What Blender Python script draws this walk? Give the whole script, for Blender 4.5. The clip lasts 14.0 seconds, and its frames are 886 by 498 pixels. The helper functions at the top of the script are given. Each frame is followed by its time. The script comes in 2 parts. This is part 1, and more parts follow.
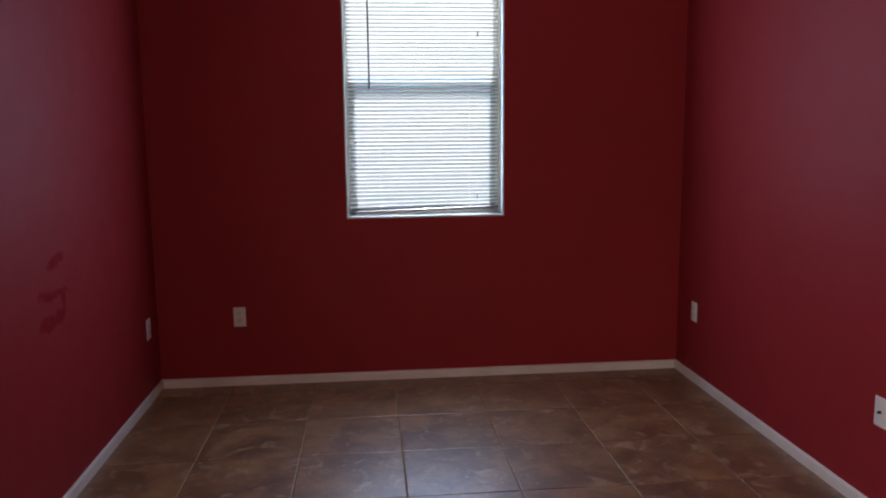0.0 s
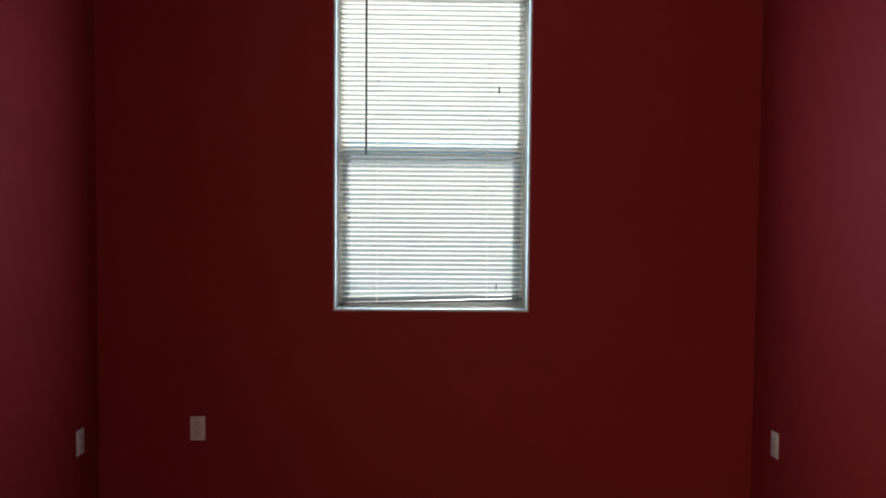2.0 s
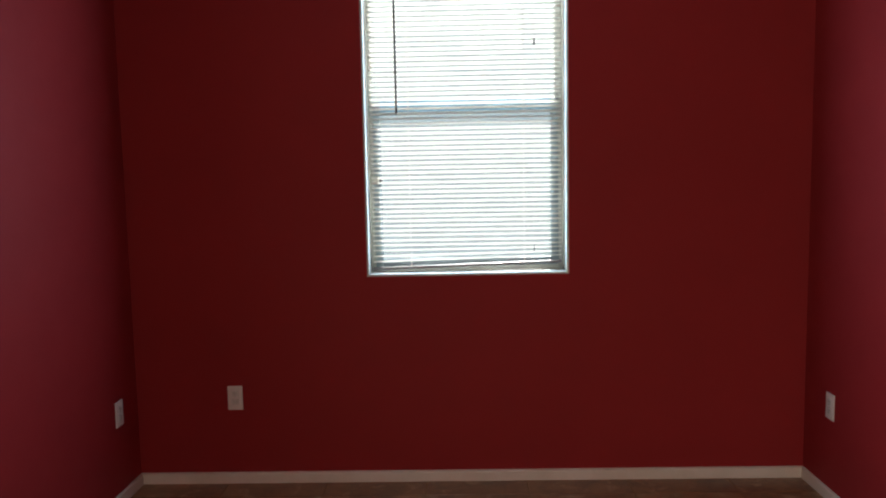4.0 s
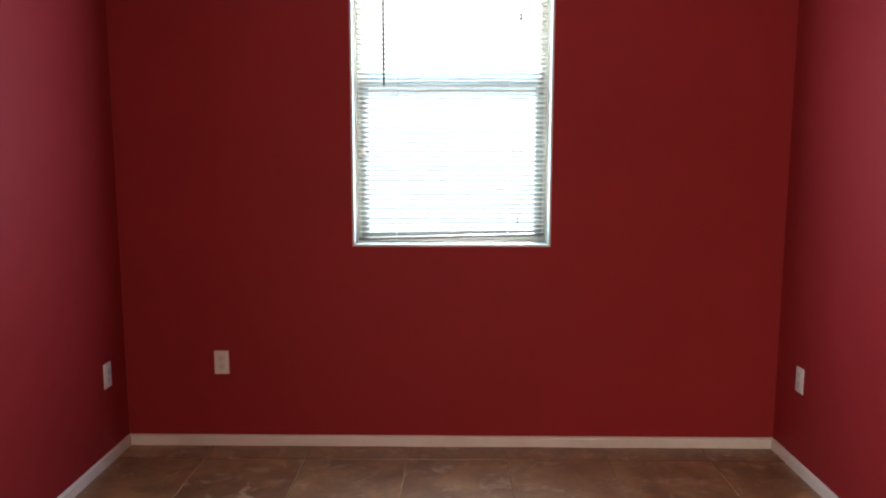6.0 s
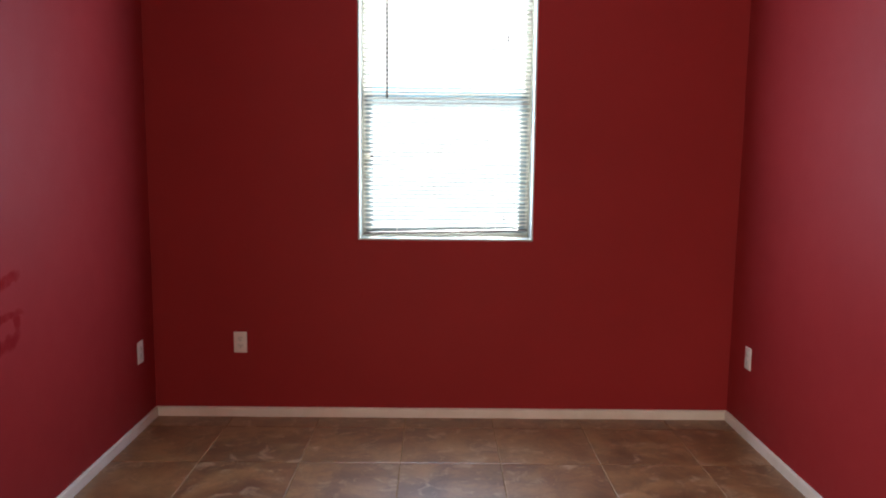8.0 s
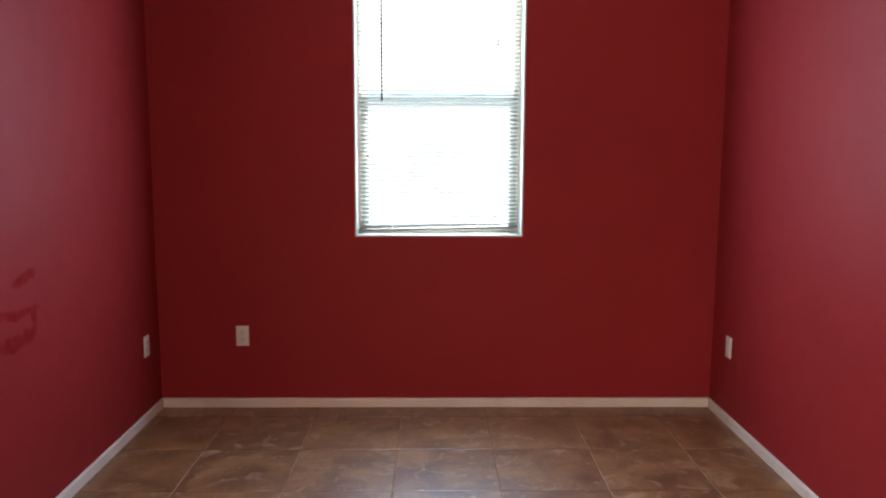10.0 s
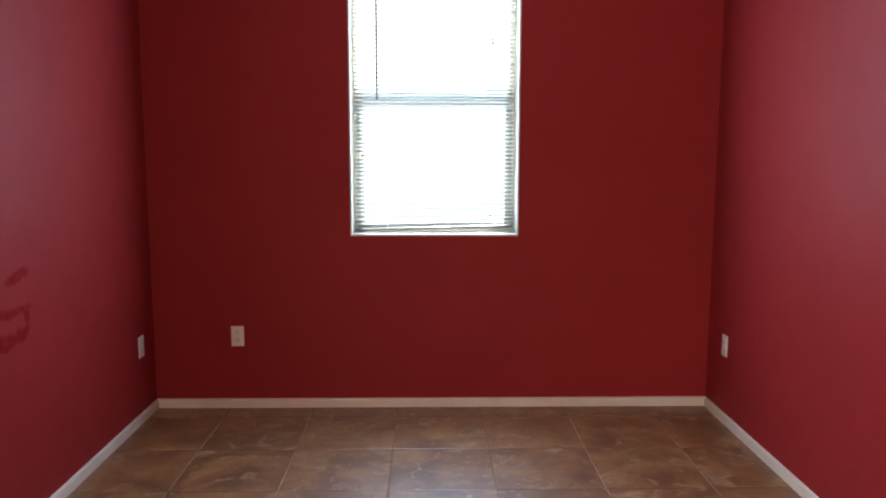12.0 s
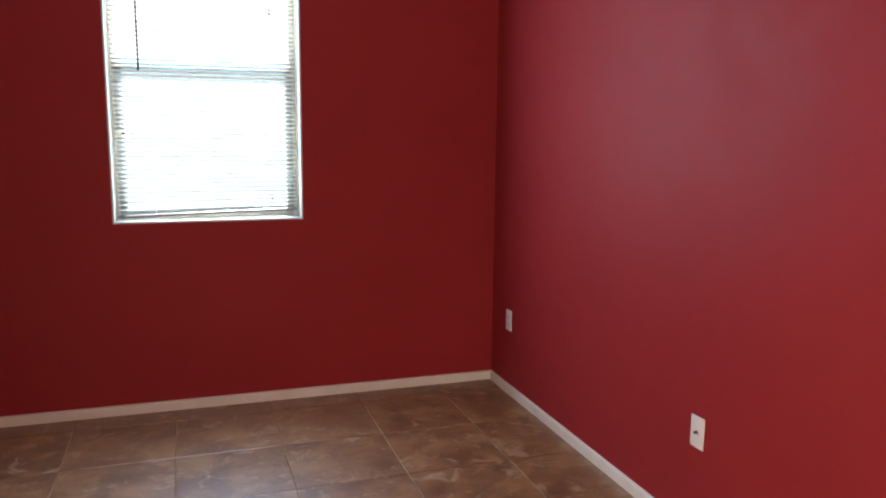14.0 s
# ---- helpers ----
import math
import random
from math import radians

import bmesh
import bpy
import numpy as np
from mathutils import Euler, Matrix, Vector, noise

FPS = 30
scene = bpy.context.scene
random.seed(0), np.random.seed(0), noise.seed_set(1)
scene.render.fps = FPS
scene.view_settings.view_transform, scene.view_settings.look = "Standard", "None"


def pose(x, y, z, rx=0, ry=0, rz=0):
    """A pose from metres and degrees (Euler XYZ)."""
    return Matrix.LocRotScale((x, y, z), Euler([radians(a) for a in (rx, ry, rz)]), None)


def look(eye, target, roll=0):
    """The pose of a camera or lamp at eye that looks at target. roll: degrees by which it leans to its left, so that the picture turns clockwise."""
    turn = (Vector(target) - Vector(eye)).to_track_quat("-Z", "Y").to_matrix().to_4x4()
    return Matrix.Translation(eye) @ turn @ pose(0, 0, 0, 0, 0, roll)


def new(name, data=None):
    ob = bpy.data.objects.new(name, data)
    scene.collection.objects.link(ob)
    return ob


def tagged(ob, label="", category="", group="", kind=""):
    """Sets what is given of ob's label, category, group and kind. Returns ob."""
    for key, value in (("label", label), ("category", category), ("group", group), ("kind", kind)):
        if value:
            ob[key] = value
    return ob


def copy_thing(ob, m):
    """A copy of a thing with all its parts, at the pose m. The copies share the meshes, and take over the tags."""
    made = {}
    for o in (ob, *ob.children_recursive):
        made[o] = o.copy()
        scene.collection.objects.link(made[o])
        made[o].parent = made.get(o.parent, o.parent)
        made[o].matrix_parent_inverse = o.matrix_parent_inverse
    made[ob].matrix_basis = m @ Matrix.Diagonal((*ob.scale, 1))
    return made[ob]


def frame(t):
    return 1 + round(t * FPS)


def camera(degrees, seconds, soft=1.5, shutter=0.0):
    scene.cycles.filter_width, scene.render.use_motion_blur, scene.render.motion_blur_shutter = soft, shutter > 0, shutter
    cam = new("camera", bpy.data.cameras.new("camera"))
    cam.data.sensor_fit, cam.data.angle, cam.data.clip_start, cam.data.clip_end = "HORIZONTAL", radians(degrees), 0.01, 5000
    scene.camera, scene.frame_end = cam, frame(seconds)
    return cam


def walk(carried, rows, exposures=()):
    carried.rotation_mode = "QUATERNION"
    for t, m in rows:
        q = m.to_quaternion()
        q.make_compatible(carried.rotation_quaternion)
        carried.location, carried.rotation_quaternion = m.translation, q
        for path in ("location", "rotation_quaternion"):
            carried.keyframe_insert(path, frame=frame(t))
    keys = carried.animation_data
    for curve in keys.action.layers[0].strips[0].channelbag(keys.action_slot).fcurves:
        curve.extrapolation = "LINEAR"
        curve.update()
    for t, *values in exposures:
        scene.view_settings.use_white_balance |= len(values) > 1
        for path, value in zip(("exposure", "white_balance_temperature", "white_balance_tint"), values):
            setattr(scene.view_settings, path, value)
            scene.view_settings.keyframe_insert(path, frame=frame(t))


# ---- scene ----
cam = camera(60.0, 14.0, soft=2.0)
PATH = [
    (0, (-0.151, -4.445, 1.44), (0.04, -2.476, 1.147), -0.6),
    (0.5, (0.027, -4.188, 1.426), (0.18, -2.205, 1.216), -0.5),
    (1, (0.012, -3.901, 1.434), (0.199, -1.917, 1.268), -0.0),
    (1.5, (0.052, -3.697, 1.423), (0.182, -1.705, 1.307), 0.0),
    (2, (0.154, -3.595, 1.423), (0.2, -1.598, 1.334), 0.5),
    (2.5, (0.159, -3.544, 1.45), (0.218, -1.547, 1.375), 0.9),
    (3, (0.148, -3.502, 1.433), (0.137, -1.504, 1.344), 0.0),
    (3.5, (0.142, -3.495, 1.409), (0.08, -1.5, 1.273), -1.0),
    (4, (0.148, -3.475, 1.438), (0.105, -1.485, 1.239), -1.1),
    (6.5, (0.196, -3.605, 1.421), (0.189, -1.623, 1.151), 0.7),
    (7, (0.129, -3.751, 1.416), (0.157, -1.771, 1.139), 0.9),
    (7.5, (0.112, -3.878, 1.427), (0.136, -1.897, 1.156), 0.6),
    (8, (0.138, -4.021, 1.448), (0.154, -2.038, 1.189), 0.6),
    (10.5, (0.147, -4.198, 1.467), (0.178, -2.217, 1.198), 0.2),
    (11, (0.172, -4.205, 1.443), (0.198, -2.222, 1.191), 0.2),
    (11.5, (0.163, -4.199, 1.461), (0.186, -2.215, 1.205), 0.0),
    (12, (0.15, -4.186, 1.443), (0.188, -2.203, 1.184), 0.1),
    (12.5, (0.167, -4.175, 1.429), (0.191, -2.192, 1.169), 0.1),
    (13, (0.126, -4.149, 1.464), (0.212, -2.171, 1.185), 0.3),
    (13.5, (0.026, -4.072, 1.463), (0.381, -2.128, 1.156), 0.9),
    (14, (0.063, -4.018, 1.439), (0.694, -2.146, 1.132), 0.6),
]
EXPOSURES = [(0.0, 2.0, 6000, 18), (0.5, 1.78, 6200, 10), (1.0, 1.48, 6350, 10), (1.5, 1.22, 6500, 10), (2.0, 1.92, 6500, 10),
             (2.5, 2.2, 6450, 10), (3.0, 2.12, 6500, 10), (3.5, 2.17, 6500, 10), (4.2, 2.4, 6500, 10), (6.3, 3.1, 6500, 10), (14.0, 3.1, 6500, 10)]
walk(cam, [(t, look(eye, target, roll)) for t, eye, target, roll in PATH], EXPOSURES)

# ---- world, sun and window light ----
world = bpy.data.worlds.new("world")
scene.world = world
world.use_nodes = True
wn = world.node_tree.nodes
sky = wn.new("ShaderNodeTexSky")
sky.sky_type, sky.sun_disc = "NISHITA", False
sky.sun_elevation, sky.sun_rotation = radians(36), radians(6)
wn["Background"].inputs["Strength"].default_value = 0.10
world.node_tree.links.new(sky.outputs["Color"], wn["Background"].inputs["Color"])

sun_data = bpy.data.lights.new("sun", "SUN")
sun_data.energy, sun_data.angle, sun_data.color = 3.0, radians(0.5), (1.0, 0.97, 0.93)
sun = new("sun", sun_data)
sun.matrix_world = look((0.55, 5.0, 3.65), (0, 0, 0))

# ---- plan, in metres: window wall at y = 0, floor at z = 0 ----
XL, XR, YB, H = -1.372, 1.724, -6.3, 2.74
WX0, WX1, WZ0, WZ1 = -0.277, 0.644, 0.968, 2.54
THICK = 0.19

LAMP_Y = 0.052
day = bpy.data.lights.new("window_daylight", "AREA")
day.shape, day.size, day.size_y = "RECTANGLE", WX1 - WX0 - 0.10, WZ1 - WZ0 - 0.10
day.energy, day.color = 8.5, (0.50, 0.71, 0.98)
daylight = new("window_daylight", day)
daylight.matrix_world = look(((WX0 + WX1) / 2, LAMP_Y, (WZ0 + WZ1) / 2), ((WX0 + WX1) / 2, -3, (WZ0 + WZ1) / 2))

# doorway and wide opening added unseen behind the walker, holding fill lamps
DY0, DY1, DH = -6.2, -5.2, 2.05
west_fill = bpy.data.lights.new("west_fill_lamp", "AREA")
west_fill.shape, west_fill.size, west_fill.size_y = "RECTANGLE", DY1 - DY0 - 0.04, DH - 0.04
west_fill.energy, west_fill.color = 25.0, (1.0, 0.88, 0.76)
west_fill_lamp = new("west_fill_lamp", west_fill)
west_fill_lamp.matrix_world = look((XL - 0.08, (DY0 + DY1) / 2, DH / 2), (XL + 3, (DY0 + DY1) / 2, DH / 2))
# second fill lamp, added to even out the window wall
DX0, DX1 = -1.20, 1.55
south_fill = bpy.data.lights.new("south_fill_lamp", "AREA")
south_fill.shape, south_fill.size, south_fill.size_y = "RECTANGLE", DX1 - DX0 - 0.04, DH - 0.04
south_fill.energy, south_fill.color = 6.2, (1.0, 0.90, 0.80)
south_fill_object = new("south_fill_lamp", south_fill)
south_fill_object.matrix_world = look(((DX0 + DX1) / 2, YB - 0.08, DH / 2), ((DX0 + DX1) / 2, YB + 3, DH / 2))


# ---- materials ----
class Nodes:
    """A short way to write node materials."""

    def __init__(self, name):
        self.mat = bpy.data.materials.new(name)
        self.mat.use_nodes = True
        self.tree = self.mat.node_tree
        self.bsdf = self.tree.nodes["Principled BSDF"]
        self.out = self.tree.nodes["Material Output"]

    def add(self, kind, **values):
        node = self.tree.nodes.new("ShaderNode" + kind)
        for key, value in values.items():
            setattr(node, key, value)
        return node

    def put(self, socket, value):
        if isinstance(value, bpy.types.NodeSocket):
            self.tree.links.new(value, socket)
        else:
            socket.default_value = value

    def coords(self, shift=False):
        at = self.add("TexCoord").outputs["Object"]
        if not shift:
            return at
        info = self.add("ObjectInfo")
        move = self.add("VectorMath", operation="SCALE")
        self.put(move.inputs[0], (37.0, 19.0, 53.0))
        self.put(move.inputs["Scale"], info.outputs["Random"])
        total = self.add("VectorMath", operation="ADD")
        self.put(total.inputs[0], at)
        self.put(total.inputs[1], move.outputs[0])
        return total.outputs[0]

    def noise(self, at, scale, detail=4.0, rough=0.55, distort=0.0):
        node = self.add("TexNoise")
        self.put(node.inputs["Vector"], at)
        for key, value in (("Scale", scale), ("Detail", detail), ("Roughness", rough), ("Distortion", distort)):
            node.inputs[key].default_value = value
        return node.outputs["Fac"]

    def span(self, value, a, b, lo=0.0, hi=1.0):
        node = self.add("MapRange")
        for key, v in zip(("Value", "From Min", "From Max", "To Min", "To Max"), (value, a, b, lo, hi)):
            self.put(node.inputs[key], v)
        return node.outputs[0]

    def math(self, operation, a, b=0.0):
        node = self.add("Math", operation=operation)
        self.put(node.inputs[0], a)
        self.put(node.inputs[1], b)
        return node.outputs[0]

    def mix(self, factor, a, b):
        node = self.add("Mix", data_type="RGBA")
        self.put(node.inputs[0], factor)
        for socket, v in ((node.inputs[6], a), (node.inputs[7], b)):
            self.put(socket, (*v, 1) if isinstance(v, tuple) else v)
        return node.outputs[2]

    def bump(self, height, strength, distance):
        node = self.add("Bump")
        self.put(node.inputs["Height"], height)
        node.inputs["Strength"].default_value, node.inputs["Distance"].default_value = strength, distance
        self.put(self.bsdf.inputs["Normal"], node.outputs[0])

    def done(self, color, rough, metal=0.0, spec=0.5):
        self.put(self.bsdf.inputs["Base Color"], (*color, 1) if isinstance(color, tuple) else color)
        self.put(self.bsdf.inputs["Roughness"], rough)
        self.put(self.bsdf.inputs["Metallic"], metal)
        self.put(self.bsdf.inputs["Specular IOR Level"], spec)
        return self.mat


def red_paint(name, dabs=()):
    """Satin red wall paint over a light orange-peel texture. dabs: (y, z, half length, half width, slope) of dull touch-up strokes."""
    n = Nodes(name)
    at = n.coords()
    broad, fine = n.noise(at, 1.1, 5), n.noise(at, 9.0, 3)
    color = n.mix(n.span(broad, 0.3, 0.7), (0.218, 0.0165, 0.0172), (0.246, 0.0190, 0.0200))
    rough = n.span(fine, 0.3, 0.7, 0.50, 0.58)
    sheen = 0.09
    if dabs:
        apart = n.add("SeparateXYZ")
        warp = n.add("TexNoise")
        n.put(warp.inputs["Vector"], at)
        warp.inputs["Scale"].default_value, warp.inputs["Detail"].default_value = 14.0, 3.0
        moved = n.add("VectorMath", operation="MULTIPLY_ADD")
        n.put(moved.inputs[0], warp.outputs["Color"])
        n.put(moved.inputs[1], (0.07, 0.07, 0.07))
        n.put(moved.inputs[2], at)
        n.put(apart.inputs[0], moved.outputs[0])
        total = 0.0
        for y, z, half, wide, slope in dabs:
            c, s = math.cos(slope), math.sin(slope)
            dy, dz = n.math("SUBTRACT", apart.outputs[1], y + 0.035), n.math("SUBTRACT", apart.outputs[2], z + 0.035)
            u = n.math("DIVIDE", n.math("ADD", n.math("MULTIPLY", dy, c), n.math("MULTIPLY", dz, s)), half)
            v = n.math("DIVIDE", n.math("SUBTRACT", n.math("MULTIPLY", dz, c), n.math("MULTIPLY", dy, s)), wide)
            far = n.math("ADD", n.math("MULTIPLY", u, u), n.math("MULTIPLY", v, v))
            total = n.math("MAXIMUM", n.span(far, 1.35, 0.45), total)
        patch = n.math("MULTIPLY", total, n.span(n.noise(at, 26.0, 4), 0.25, 0.6, 0.5, 1.0))
        color = n.mix(patch, color, (0.205, 0.0110, 0.0130))
        sheen = n.span(patch, 0.0, 1.0, sheen, 0.01)
        rough = n.span(patch, 0.0, 1.0, rough, 0.8)
    n.bump(n.math("ADD", n.noise(at, 160.0, 2), n.math("MULTIPLY", n.noise(at, 3.0, 2), 0.6)), 0.10, 0.004)
    return n.done(color, rough, 0.0, sheen)


def white_paint(name, color=(0.74, 0.71, 0.66), rough=0.42, grime=0.10):
    n = Nodes(name)
    at = n.coords(True)
    worn = tuple(c * (1 - grime) * t for c, t in zip(color, (1.0, 0.97, 0.91)))
    mask = n.span(n.noise(at, 4.0, 6, 0.65), 0.42, 0.70)
    n.bump(n.noise(at, 90.0, 3), 0.06, 0.002)
    return n.done(n.mix(mask, color, worn), n.span(n.noise(at, 12.0, 3), 0.3, 0.7, rough - 0.05, rough + 0.08))


def tile_glaze():
    """Brown glazed ceramic with soft stone-like clouds, no two tiles alike."""
    n = Nodes("stone_look_tile")
    at = n.coords(True)
    cloud = n.noise(at, 5.5, 8, 0.66, 0.5)
    wisp = n.noise(at, 10.0, 8, 0.68, 0.9)
    info = n.add("ObjectInfo")
    base = n.mix(info.outputs["Random"], (0.140, 0.056, 0.019), (0.190, 0.082, 0.029))
    color = n.mix(n.span(cloud, 0.40, 0.64), base, (0.310, 0.152, 0.056))
    color = n.mix(n.span(n.noise(at, 4.2, 7, 0.64, 0.6), 0.47, 0.68, 0.0, 0.60), color, (0.072, 0.032, 0.013))
    color = n.mix(n.span(wisp, 0.54, 0.66, 0.0, 0.85), color, (0.42, 0.265, 0.145))
    color = n.mix(n.span(n.noise(at, 75.0, 4), 0.45, 0.75, 0.0, 0.25), color, (0.07, 0.040, 0.022))
    n.bump(n.math("ADD", n.math("MULTIPLY", wisp, 0.5), n.noise(at, 70.0, 3)), 0.10, 0.003)
    n.bsdf.inputs["Coat Weight"].default_value, n.bsdf.inputs["Coat Roughness"].default_value = 0.3, 0.34
    return n.done(color, n.span(wisp, 0.3, 0.7, 0.38, 0.46), 0.0, 0.8)


def grout_mat():
    n = Nodes("tan_grout")
    at = n.coords()
    color = n.mix(n.span(n.noise(at, 2.0, 5), 0.35, 0.65), (0.20, 0.120, 0.058), (0.30, 0.190, 0.092))
    n.bump(n.noise(at, 400.0, 3), 0.3, 0.002)
    return n.done(color, 0.9)


def slat_vinyl():
    """Thin white vinyl that lets some daylight through."""
    n = Nodes("white_vinyl_slat")
    at = n.coords(True)
    color = n.mix(n.span(n.noise(at, 5.0, 5), 0.4, 0.7), (0.86, 0.86, 0.83), (0.77, 0.76, 0.71))
    n.done(color, 0.38)
    glow = n.add("BsdfTranslucent")
    n.put(glow.inputs["Color"], (0.86, 0.88, 0.86, 1))
    both = n.add("MixShader")
    both.inputs[0].default_value = 0.5
    n.put(both.inputs[1], n.bsdf.outputs[0])
    n.put(both.inputs[2], glow.outputs[0])
    n.put(n.out.inputs["Surface"], both.outputs[0])
    return n.mat


def clear_glass():
    n = Nodes("window_glass")
    clear = n.add("BsdfTransparent")
    n.put(clear.inputs["Color"], (0.94, 0.95, 0.93, 1))
    shine = n.add("BsdfGlossy")
    shine.inputs["Roughness"].default_value = 0.02
    edge = n.add("Fresnel")
    edge.inputs["IOR"].default_value = 1.45
    both = n.add("MixShader")
    n.put(both.inputs[0], edge.outputs[0])
    n.put(both.inputs[1], clear.outputs[0])
    n.put(both.inputs[2], shine.outputs[0])
    n.put(n.out.inputs["Surface"], both.outputs[0])
    return n.mat


def insect_mesh():
    """Grey fibreglass netting, too fine to see thread by thread."""
    n = Nodes("insect_netting")
    n.done((0.12, 0.16, 0.145), 0.7)
    clear = n.add("BsdfTransparent")
    both = n.add("MixShader")
    both.inputs[0].default_value = 0.03
    n.put(both.inputs[1], clear.outputs[0])
    n.put(both.inputs[2], n.bsdf.outputs[0])
    n.put(n.out.inputs["Surface"], both.outputs[0])
    return n.mat


def plain(name, color, rough, metal=0.0):
    n = Nodes(name)
    at = n.coords(True)
    darker = tuple(c * 0.86 for c in color)
    return n.done(n.mix(n.span(n.noise(at, 30.0, 4), 0.4, 0.7), color, darker), rough, metal)


def gravel():
    n = Nodes("pale_desert_gravel")
    at = n.coords()
    color = n.mix(n.noise(at, 6.0, 8, 0.7), (0.26, 0.22, 0.17), (0.46, 0.41, 0.33))
    n.bump(n.noise(at, 40.0, 4), 0.6, 0.02)
    return n.done(color, 0.95)


RED = red_paint("red_wall_paint")
RED_DABBED = red_paint("red_wall_paint_with_dull_dabs", (
    (-1.365, 0.965, 0.090, 0.024, 0.18), (-1.400, 0.843, 0.130, 0.020, -0.05), (-1.305, 0.800, 0.040, 0.018, 1.50),
    (-1.350, 0.752, 0.070, 0.025, 0.25), (-1.465, 0.738, 0.090, 0.027, 0.00)))
CEILING_TAN = white_paint("ceiling_tan", (0.40, 0.37, 0.33), 0.8, 0.04)
TRIM_WHITE = white_paint("trim_white", (0.60, 0.53, 0.46), 0.40, 0.14)
JAMB_WHITE = white_paint("jamb_white", (0.58, 0.61, 0.57), 0.45, 0.08)
# window frame tones: backlit shade, sky blue and brightness put into the colour
SASH_SHADE = white_paint("sash_shade_tone", (0.26, 0.36, 0.42), 0.45, 0.06)
RAIL_SKY_TINT = white_paint("rail_sky_tone", (0.24, 0.47, 0.66), 0.45, 0.06)
FRAME_LIT = white_paint("frame_lit_tone", (0.48, 0.53, 0.52), 0.45, 0.06)
# blind rail darkened in its colour to give its backlit shade
RAIL_SHADE = white_paint("blind_rail_shade_tone", (0.17, 0.17, 0.18), 0.4, 0.08)
PLATE_WHITE = white_paint("plate_white", (0.62, 0.555, 0.51), 0.30, 0.08)
PLATE_IVORY = plain("socket_ivory", (0.56, 0.53, 0.47), 0.35)
TILE, GROUT, SLAT, GLASS, NET, GRAVEL = tile_glaze(), grout_mat(), slat_vinyl(), clear_glass(), insect_mesh(), gravel()
JOINER = plain("grey_cord_plastic", (0.12, 0.12, 0.13), 0.4)
DARK = plain("dark_plastic", (0.05, 0.05, 0.052), 0.4)
SLOT = plain("socket_slot", (0.10, 0.085, 0.07), 0.6)
WAND = plain("smoked_clear_plastic", (0.022, 0.022, 0.024), 0.3)
CORD = plain("white_cord", (0.80, 0.80, 0.77), 0.8)
STEEL = plain("nickel_screw", (0.55, 0.53, 0.50), 0.35, 1.0)
BRASS = plain("coax_brass", (0.36, 0.30, 0.17), 0.35, 1.0)
STUCCO = plain("stucco", (0.76, 0.78, 0.70), 0.9)


# ---- mesh helpers ----
def box(x0, x1, y0, y1, z0, z1, bevel=0.0, segments=2, bm=None):
    own = bm is None
    bm = bmesh.new() if own else bm
    made = bmesh.ops.create_cube(bm, size=1.0)["verts"]
    for v in made:
        v.co = Vector(((x0 + x1) / 2 + v.co.x * (x1 - x0), (y0 + y1) / 2 + v.co.y * (y1 - y0), (z0 + z1) / 2 + v.co.z * (z1 - z0)))
    if bevel:
        edges = list({e for v in made for e in v.link_edges})
        bmesh.ops.bevel(bm, geom=edges, offset=bevel, segments=segments, affect="EDGES", profile=0.5)
    return bm


def rod(a, b, radius, sides=12, radius_end=None, bm=None):
    bm = bmesh.new() if bm is None else bm
    a, b = Vector(a), Vector(b)
    turn = (b - a).to_track_quat("Z", "Y").to_matrix().to_4x4()
    bmesh.ops.create_cone(bm, cap_ends=True, segments=sides, radius1=radius, radius2=radius if radius_end is None else radius_end,
                          depth=(b - a).length, matrix=Matrix.Translation((a + b) / 2) @ turn)
    return bm


def prism(outline, axis, a, b):
    """A closed outline of (p, q) drawn along an axis from a to b. axis x: (y, z); axis y: (x, z); axis z: (x, y)."""
    bm = bmesh.new()
    place = {"x": lambda s, p, q: (s, p, q), "y": lambda s, p, q: (p, s, q), "z": lambda s, p, q: (p, q, s)}[axis]
    ends = [[bm.verts.new(place(s, p, q)) for p, q in outline] for s in (a, b)]
    count = len(outline)
    for i in range(count):
        bm.faces.new((ends[0][i], ends[0][(i + 1) % count], ends[1][(i + 1) % count], ends[1][i]))
    bm.faces.new(ends[0])
    bm.faces.new(ends[1])
    bmesh.ops.recalc_face_normals(bm, faces=bm.faces)
    return bm


def mesh_of(name, bm, material, smooth=False):
    data = bpy.data.meshes.new(name)
    bm.to_mesh(data)
    bm.free()
    data.materials.append(material)
    if smooth:
        data.shade_smooth()
        data.set_sharp_from_angle(angle=radians(35))
    return data


def part(name, bm, material, parent=None, label="", smooth=True):
    ob = new(name, mesh_of(name, bm, material, smooth))
    ob.parent = parent
    return tagged(ob, label)


def structure(ob, label, category):
    return tagged(ob, label, category, kind="structure")


def rim(x0, x1, z0, z1, inner, foot, head, y0, y1, bevel=0.002):
    """The four members of a rectangular frame as (name, mesh)."""
    return (("stile", box(x0, x0 + inner, y0, y1, z0, z1, bevel)), ("stile", box(x1 - inner, x1, y0, y1, z0, z1, bevel)),
            ("bottom_member", box(x0 + inner, x1 - inner, y0 + 0.001, y1 - 0.001, z0, z0 + foot, bevel)),
            ("sash_rail", box(x0 + inner, x1 - inner, y0 + 0.001, y1 - 0.001, z1 - head, z1, bevel)))


# ---- ground outside ----
ground = part("ground", box(-900, 900, -900, 1500, -0.40, -0.16), GRAVEL, smooth=False)
structure(ground, "pale desert gravel yard outside the window", "ground")

backdrop = part("backdrop", box(-14, 12, 9.0, 9.3, -0.2, 6.5), STUCCO, smooth=False)
structure(backdrop, "plain beige stucco house side across the yard", "backdrop")

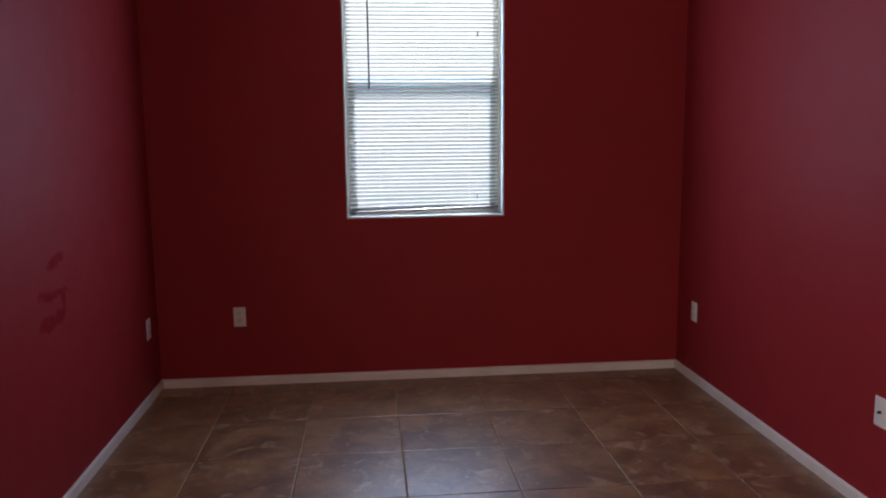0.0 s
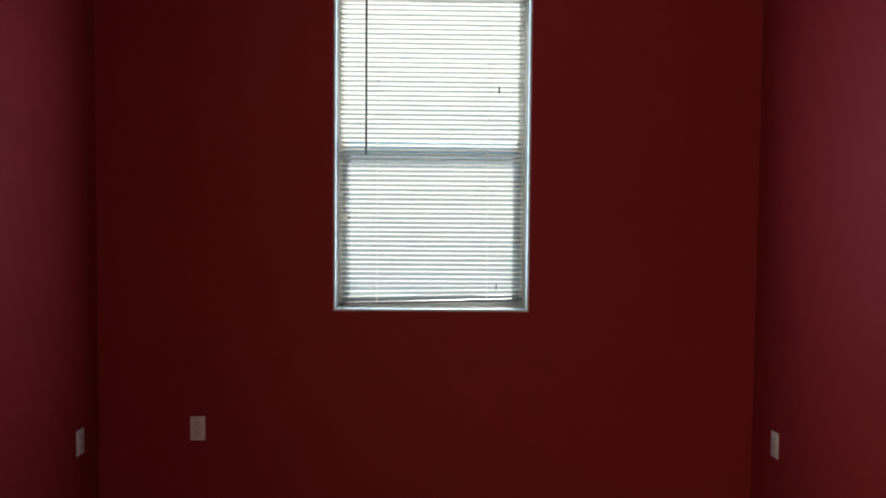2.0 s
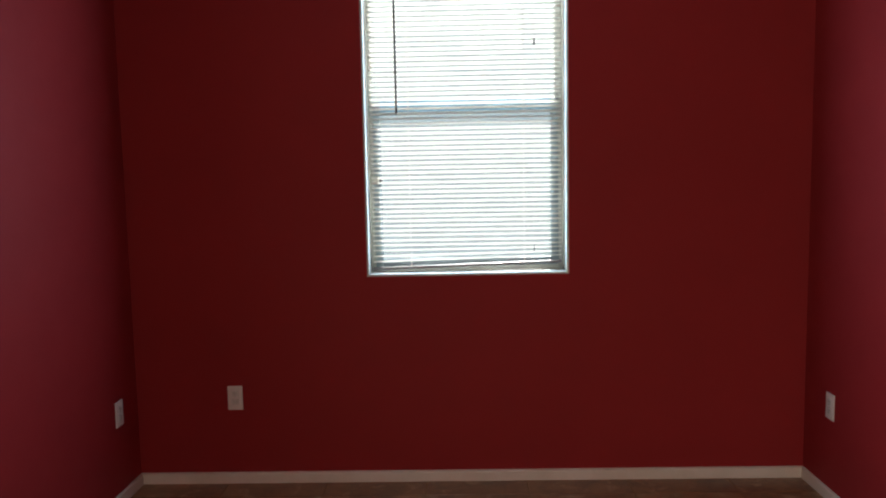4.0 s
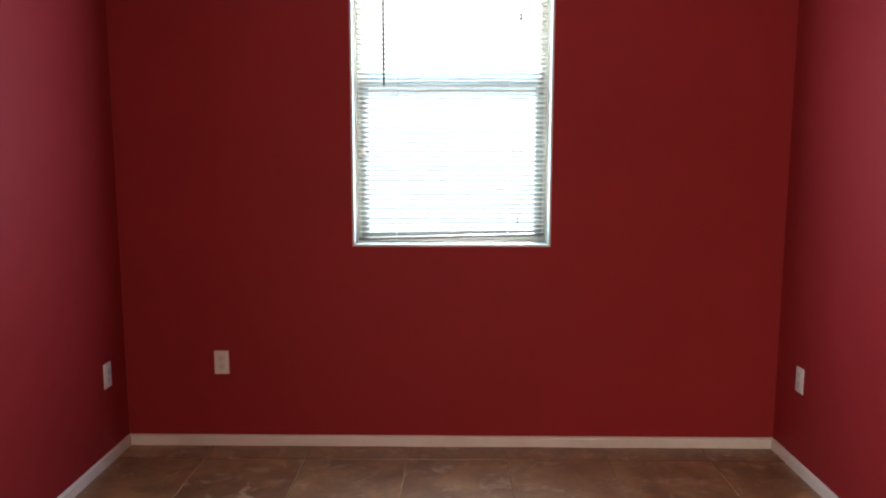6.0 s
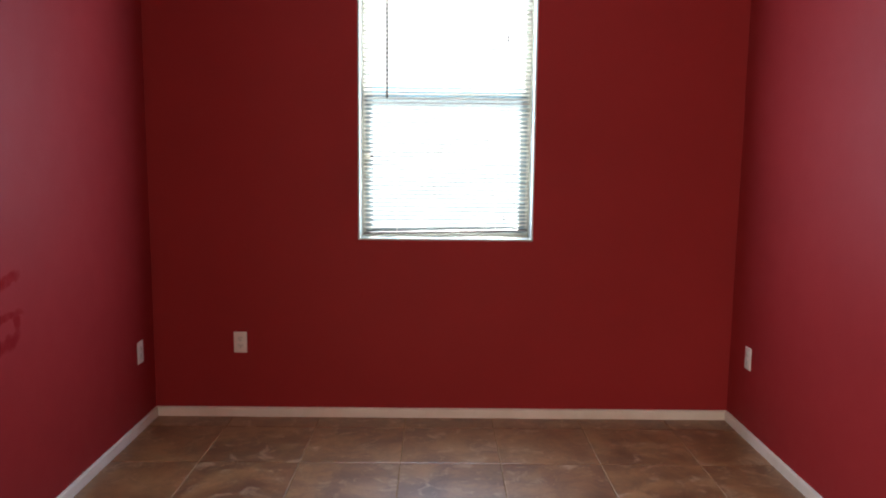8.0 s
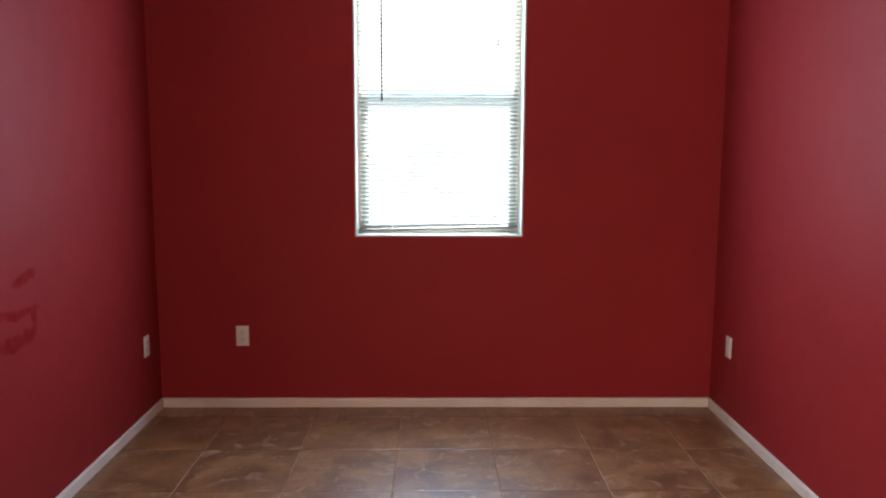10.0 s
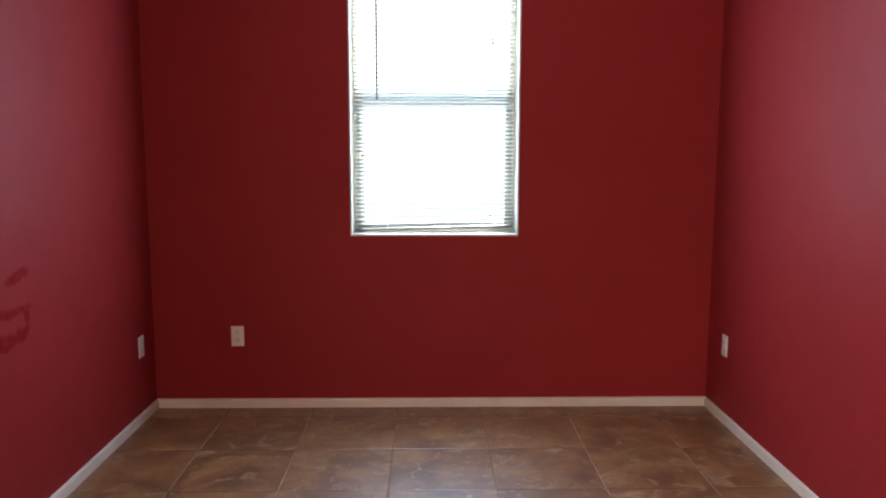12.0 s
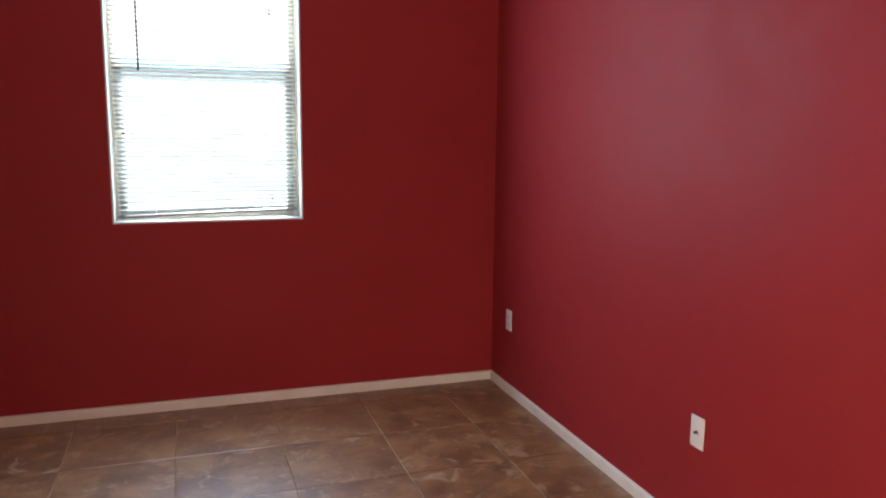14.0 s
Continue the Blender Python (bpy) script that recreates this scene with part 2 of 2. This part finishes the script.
# ---- walls, ceiling and floor ----
wall_bm = box(XL - THICK, WX0, 0, THICK, -0.15, H)
box(WX1, XR + THICK, 0, THICK, -0.15, H, bm=wall_bm)
box(WX0, WX1, 0, THICK, -0.15, WZ0, bm=wall_bm)
box(WX0, WX1, 0, THICK, WZ1, H, bm=wall_bm)
structure(part("wall_north", wall_bm, RED, smooth=False), "dark red satin painted wall with a window opening", "wall")
# doorway gap cut out of view for the added west fill lamp
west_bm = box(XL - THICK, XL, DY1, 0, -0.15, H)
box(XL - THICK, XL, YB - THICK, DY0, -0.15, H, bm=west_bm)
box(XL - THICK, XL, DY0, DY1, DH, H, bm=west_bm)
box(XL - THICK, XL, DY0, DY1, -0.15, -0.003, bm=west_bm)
structure(part("wall_west", west_bm, RED_DABBED, smooth=False),
          "red satin painted wall with dull touch-up dabs", "wall")
structure(part("wall_east", box(XR, XR + THICK, YB - THICK, 0, -0.15, H), RED, smooth=False), "red satin painted wall", "wall")
# opening cut out of view for the added south fill lamp
south_bm = box(XL, DX0, YB - THICK, YB, -0.15, H)
box(DX1, XR, YB - THICK, YB, -0.15, H, bm=south_bm)
box(DX0, DX1, YB - THICK, YB, DH, H, bm=south_bm)
box(DX0, DX1, YB - THICK, YB, -0.15, -0.003, bm=south_bm)
structure(part("wall_south", south_bm, RED, smooth=False), "plain red painted wall with an added unseen opening", "wall")
structure(part("ceiling", box(XL - THICK, XR + THICK, YB - THICK, THICK, H, H + 0.15), CEILING_TAN, smooth=False),
          "plain tan painted ceiling", "ceiling")
# added box that closes the unseen doorway behind its fill lamp
west_box_bm = box(XL - 1.3, XL - THICK, DY0 - 0.2, DY0 - 0.05, -0.15, H)
box(XL - 1.3, XL - THICK, DY1 + 0.05, DY1 + 0.2, -0.15, H, bm=west_box_bm)
box(XL - 1.4, XL - 1.3, DY0 - 0.2, DY1 + 0.2, -0.15, H, bm=west_box_bm)
box(XL - 1.3, XL - THICK, DY0 - 0.05, DY1 + 0.05, -0.15, -0.003, bm=west_box_bm)
box(XL - 1.3, XL - THICK, DY0 - 0.05, DY1 + 0.05, H, H + 0.1, bm=west_box_bm)
structure(part("wall_hall", west_box_bm, CEILING_TAN, smooth=False), "unseen plain tan walls behind the added doorway", "wall")
# added box that closes the unseen south opening
HY0, HY1 = YB - THICK - 1.3, YB - THICK
back_bm = box(DX0 - 0.2, DX0 - 0.05, HY0, HY1, -0.15, H)
box(DX1 + 0.05, DX1 + 0.2, HY0, HY1, -0.15, H, bm=back_bm)
box(DX0 - 0.2, DX1 + 0.2, HY0 - 0.1, HY0, -0.15, H, bm=back_bm)
box(DX0 - 0.05, DX1 + 0.05, HY0, HY1, -0.15, -0.003, bm=back_bm)
box(DX0 - 0.05, DX1 + 0.05, HY0, HY1, H, H + 0.1, bm=back_bm)
structure(part("wall_passage", back_bm, CEILING_TAN, smooth=False), "unseen plain tan walls behind the added opening", "wall")

# ---- baseboards ----
BASE_H, BASE_T = 0.052, 0.013


def board_outline(sign, wall):
    """Section of a baseboard with an eased top, out from the wall at that place."""
    out = [(0.0005, 0.0), (BASE_T, 0.0), (BASE_T, BASE_H - 0.014)]
    out += [(BASE_T - 0.008 * (1 - math.cos(a)), BASE_H - 0.014 + 0.012 * math.sin(a)) for a in (0.4, 0.8, 1.2, 1.5)]
    out += [(0.0005, BASE_H)]
    return [(wall + sign * d, z) for d, z in out]


for wall_side, bm in (("north", prism(board_outline(-1, 0.0), "x", XL + 0.001, XR - 0.001)),
                      ("west", prism(board_outline(1, XL), "y", DY1, -BASE_T - 0.001)),
                      ("east", prism(board_outline(-1, XR), "y", YB, -BASE_T - 0.001))):
    structure(part("baseboard", bm, TRIM_WHITE, smooth=False), "low off-white painted wooden baseboard", "baseboard")

# ---- window ----
window = new("window_1")
structure(window, "single-hung window with shade-toned frame in a white-lined recess", "window")
LIN = 0.011
part("jamb", box(WX0, WX0 + LIN, -0.002, 0.135, WZ0, WZ1, 0.002), JAMB_WHITE, window)
part("jamb", box(WX1 - LIN, WX1, -0.002, 0.135, WZ0, WZ1, 0.002), JAMB_WHITE, window)
part("window_sill", box(WX0 + LIN, WX1 - LIN, -0.003, 0.135, WZ0, WZ0 + LIN, 0.002), JAMB_WHITE, window)
part("head_jamb", box(WX0 + LIN, WX1 - LIN, -0.002, 0.135, WZ1 - LIN, WZ1, 0.002), JAMB_WHITE, window)
FX0, FX1, FZ0, FZ1, MEET = WX0 + 0.001, WX1 - 0.001, WZ0 + 0.001, WZ1 - 0.001, 1.740
outer = part("window_frame", box(FX0, FX0 + 0.027, 0.136, 0.188, FZ0, FZ1, 0.002), FRAME_LIT, window)
for bm in (box(FX1 - 0.027, FX1, 0.136, 0.188, FZ0, FZ1, 0.002), box(FX0 + 0.027, FX1 - 0.027, 0.136, 0.188, FZ0, FZ0 + 0.027, 0.002),
           box(FX0 + 0.027, FX1 - 0.027, 0.136, 0.188, FZ1 - 0.027, FZ1, 0.002)):
    part("frame_member", bm, FRAME_LIT, outer)
for title, z0, z1, y0, side, foot, head in (("lower_sash", FZ0 + 0.027, 1.772, 0.138, 0.034, 0.036, 0.050),
                                           ("upper_sash", 1.724, FZ1 - 0.027, 0.163, 0.012, 0.040, 0.016)):
    members = rim(FX0 + 0.028, FX1 - 0.028, z0, z1, side, foot, head, y0, y0 + 0.022)
    # shaded tone for the lower sash, lit tone above, sky tint on the rails
    paint = SASH_SHADE if title == "lower_sash" else FRAME_LIT
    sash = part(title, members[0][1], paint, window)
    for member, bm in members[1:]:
        part(member, bm, RAIL_SKY_TINT if member == "sash_rail" else paint, sash)
    pane = part("pane", box(FX0 + 0.027 + side, FX1 - 0.027 - side, y0 + 0.009, y0 + 0.013, z0 + foot - 0.001, z1 - head + 0.001), GLASS, sash, "clear glass pane", False)
    pane.visible_shadow = False
latch = part("latch", box(FX0 + 0.004, FX0 + 0.052, 0.122, 0.1375, 1.386, 1.426, 0.004), JAMB_WHITE, window, "small white sash latch")
part("latch_knob", box(FX0 + 0.054, FX0 + 0.066, 0.124, 0.1375, 1.398, 1.410, 0.003), DARK, latch, "dark latch knob")
screen = part("insect_screen", box(FX0 + 0.029, FX1 - 0.029, 0.1865, 0.1875, FZ0 + 0.027, MEET), NET, window, "grey insect netting", False)

# ---- mini blind ----
blind = new("window_blind", None)
tagged(blind, "white vinyl mini blind hanging crooked in the window", "blind")
BX0, BX1, BY, PITCH = WX0 + 0.018, WX1 - 0.018, 0.085, 0.02235
RAIL_L, RAIL_R = 0.994, 1.018
part("headrail", box(BX0, BX1, BY - 0.014, BY + 0.014, WZ1 - LIN - 0.028, WZ1 - LIN - 0.001, 0.002), RAIL_SHADE, blind)


def slat_mesh():
    """One crowned slat, level along x and centred on the origin."""
    half, thick, crown, steps = 0.0125, 0.0005, 0.0022, 6
    top = [(half * (2 * i / steps - 1), crown * (1 - (2 * i / steps - 1) ** 2)) for i in range(steps + 1)]
    outline = top + [(y, z - thick) for y, z in reversed(top)]
    return mesh_of("slat", prism(outline, "x", BX0 + 0.004, BX1 - 0.004), SLAT, True)


slat_data = slat_mesh()
rng = random.Random(4)
count = int((WZ1 - LIN - 0.035 - 1.037) / PITCH)
for i in range(count):
    slat = new("slat", slat_data)
    slat.parent = blind
    lean = max(0.0, 1 - i / 3) * (RAIL_R - RAIL_L) / (BX1 - BX0) * 0.8
    middle = 1.0373 + i * PITCH + rng.uniform(-0.0006, 0.0006)
    slat.matrix_basis = (Matrix.Translation((0.19, BY, middle)) @ Euler((radians(-20 + rng.uniform(-2.2, 2.2)), -lean + rng.uniform(-0.0011, 0.0011), 0)).to_matrix().to_4x4()
                         @ Matrix.Translation((-0.19, 0, 0)))
rail = part("bottom_rail", box(BX0 + 0.003 - 0.19, BX1 - 0.003 - 0.19, -0.013, 0.013, -0.006, 0.006, 0.003), RAIL_SHADE, blind, "sagging bottom rail, backlit shade in its dark colour")
rail.matrix_basis = pose(0.19, BY, (RAIL_L + RAIL_R) / 2, 0, -math.degrees(math.atan2(RAIL_R - RAIL_L, BX1 - BX0)), 0)
for x in (-0.078, 0.449):
    for y in (BY - 0.0128, BY + 0.0128):
        part("ladder_cord", rod((x, y, RAIL_L + (x - BX0) * 0.03), (x, y, WZ1 - LIN - 0.02), 0.0009, 6), CORD, blind)
    part("lift_cord", rod((x + 0.004, BY, RAIL_L + (x - BX0) * 0.03), (x + 0.004, BY, WZ1 - LIN - 0.02), 0.0008, 6), CORD, blind)
wand = part("tilt_wand", rod((-0.130, BY - 0.022, 1.706), (-0.131, BY - 0.022, WZ1 - 0.05), 0.0047, 6), WAND, blind, "dark smoked plastic tilt wand")
part("wand_hook", rod((-0.131, BY - 0.022, WZ1 - 0.052), (-0.131, BY - 0.010, WZ1 - 0.026), 0.0015, 6), STEEL, wand)
pull = part("pull_cord", rod((0.494, BY - 0.020, 1.085), (0.500, BY - 0.016, WZ1 - 0.03), 0.0009, 6), CORD, blind)
part("cord_joiner", rod((0.499, BY - 0.018, 2.001), (0.499, BY - 0.018, 2.033), 0.0052, 10, 0.0030), JOINER, pull, "grey plastic cord joiner")
part("tassel", rod((0.494, BY - 0.020, 1.066), (0.494, BY - 0.020, 1.097), 0.0036, 10, 0.002), JOINER, pull, "small grey cord end")


# ---- outlets and wall plates ----
def rounded_plate(width, height, depth, radius=0.004):
    return box(-width / 2, width / 2, -depth, 0, -height / 2, height / 2, radius * 0.6, 3)


def duplex_outlet(m):
    """A duplex outlet, its back on y = 0, facing -y."""
    thing = part("wall_outlet", rounded_plate(0.070, 0.114, 0.006), PLATE_WHITE)
    tagged(thing, "white duplex power outlet plate on the red wall", "outlet", "wall plates")
    for z in (0.0195, -0.0195):
        face = part("socket_face", box(-0.0165, 0.0165, -0.0085, -0.005, z - 0.0140, z + 0.0140, 0.0024, 3), PLATE_IVORY, thing, "ivory socket face")
        part("slot", box(-0.0078, -0.0054, -0.0089, -0.006, z - 0.001, z + 0.0085), SLOT, face, smooth=False)
        part("slot", box(0.0054, 0.0078, -0.0089, -0.006, z + 0.000, z + 0.0075), SLOT, face, smooth=False)
        part("ground_hole", rod((0, -0.0089, z - 0.0075), (0, -0.006, z - 0.0075), 0.0026, 10), SLOT, face)
    part("screw", rod((0, -0.0075, 0), (0, -0.005, 0), 0.003, 12), STEEL, thing)
    thing.matrix_world = m
    return thing


def cable_plate(m):
    thing = part("cable_wall_plate", rounded_plate(0.070, 0.114, 0.006), PLATE_WHITE)
    tagged(thing, "white cable wall plate with a metal socket", "wall plate", "wall plates")
    nut = part("coax_socket", rod((0, -0.0095, 0), (0, -0.005, 0), 0.0072, 6), BRASS, thing, "dull brass coaxial socket")
    part("threaded_stub", rod((0, -0.017, 0), (0, -0.009, 0), 0.0047, 12), DARK, nut)
    for z in (0.041, -0.041):
        part("screw", rod((0, -0.0072, z), (0, -0.005, z), 0.003, 12), PLATE_WHITE, thing)
    thing.matrix_world = m
    return thing


first = duplex_outlet(pose(-0.909, 0.0, 0.410))
copy_thing(first, pose(XL, -0.199, 0.403, 0, 0, 90))
copy_thing(first, pose(XR, -0.245, 0.410, 0, 0, -90))
cable_plate(pose(XR, -1.893, 0.408, 0, 0, -90))

# ---- floor: grout bed and tiles ----
floor = part("floor", box(XL - 0.05, XR + 0.05, YB - 0.05, 0.05, -0.15, -0.0025), GROUT, smooth=False)
structure(floor, "brown stone-look ceramic tiles with tan grout", "floor")
PITCH_TILE, GAP = 0.455, 0.0045


def tile_mesh(wide, deep):
    """A tile centred on the origin with eased edges, its top at z = 0."""
    bm = bmesh.new()
    rings = []
    for inset, z in ((0.0, -0.008), (0.0, -0.0026), (0.0010, -0.0008), (0.0034, 0.0)):
        x, y = wide / 2 - inset, deep / 2 - inset
        rings.append([bm.verts.new(p) for p in ((-x, -y, z), (x, -y, z), (x, y, z), (-x, y, z))])
    for low, high in zip(rings, rings[1:]):
        for i in range(4):
            bm.faces.new((low[i], low[(i + 1) % 4], high[(i + 1) % 4], high[i]))
    bm.faces.new(rings[-1])
    return mesh_of("tile", bm, TILE)


xs = [XL + 0.003] + [-0.022 + k * 0.4655 for k in range(-2, 4)] + [XR - 0.003]
ys = [-0.006] + [-0.165 - k * PITCH_TILE for k in range(13)] + [YB + 0.003]
shapes = {}
rng = random.Random(11)
for x0, x1 in zip(xs, xs[1:]):
    for y1, y0 in zip(ys, ys[1:]):
        size = (round(x1 - x0 - GAP, 4), round(y1 - y0 - GAP, 4))
        if min(size) < 0.02:
            continue
        if size not in shapes:
            shapes[size] = tile_mesh(*size)
        tile = new("tile", shapes[size])
        tile.parent = floor
        tile.matrix_basis = pose((x0 + x1) / 2, (y0 + y1) / 2, rng.uniform(-0.0004, 0.0004), rng.uniform(-0.08, 0.08), rng.uniform(-0.08, 0.08), 0)
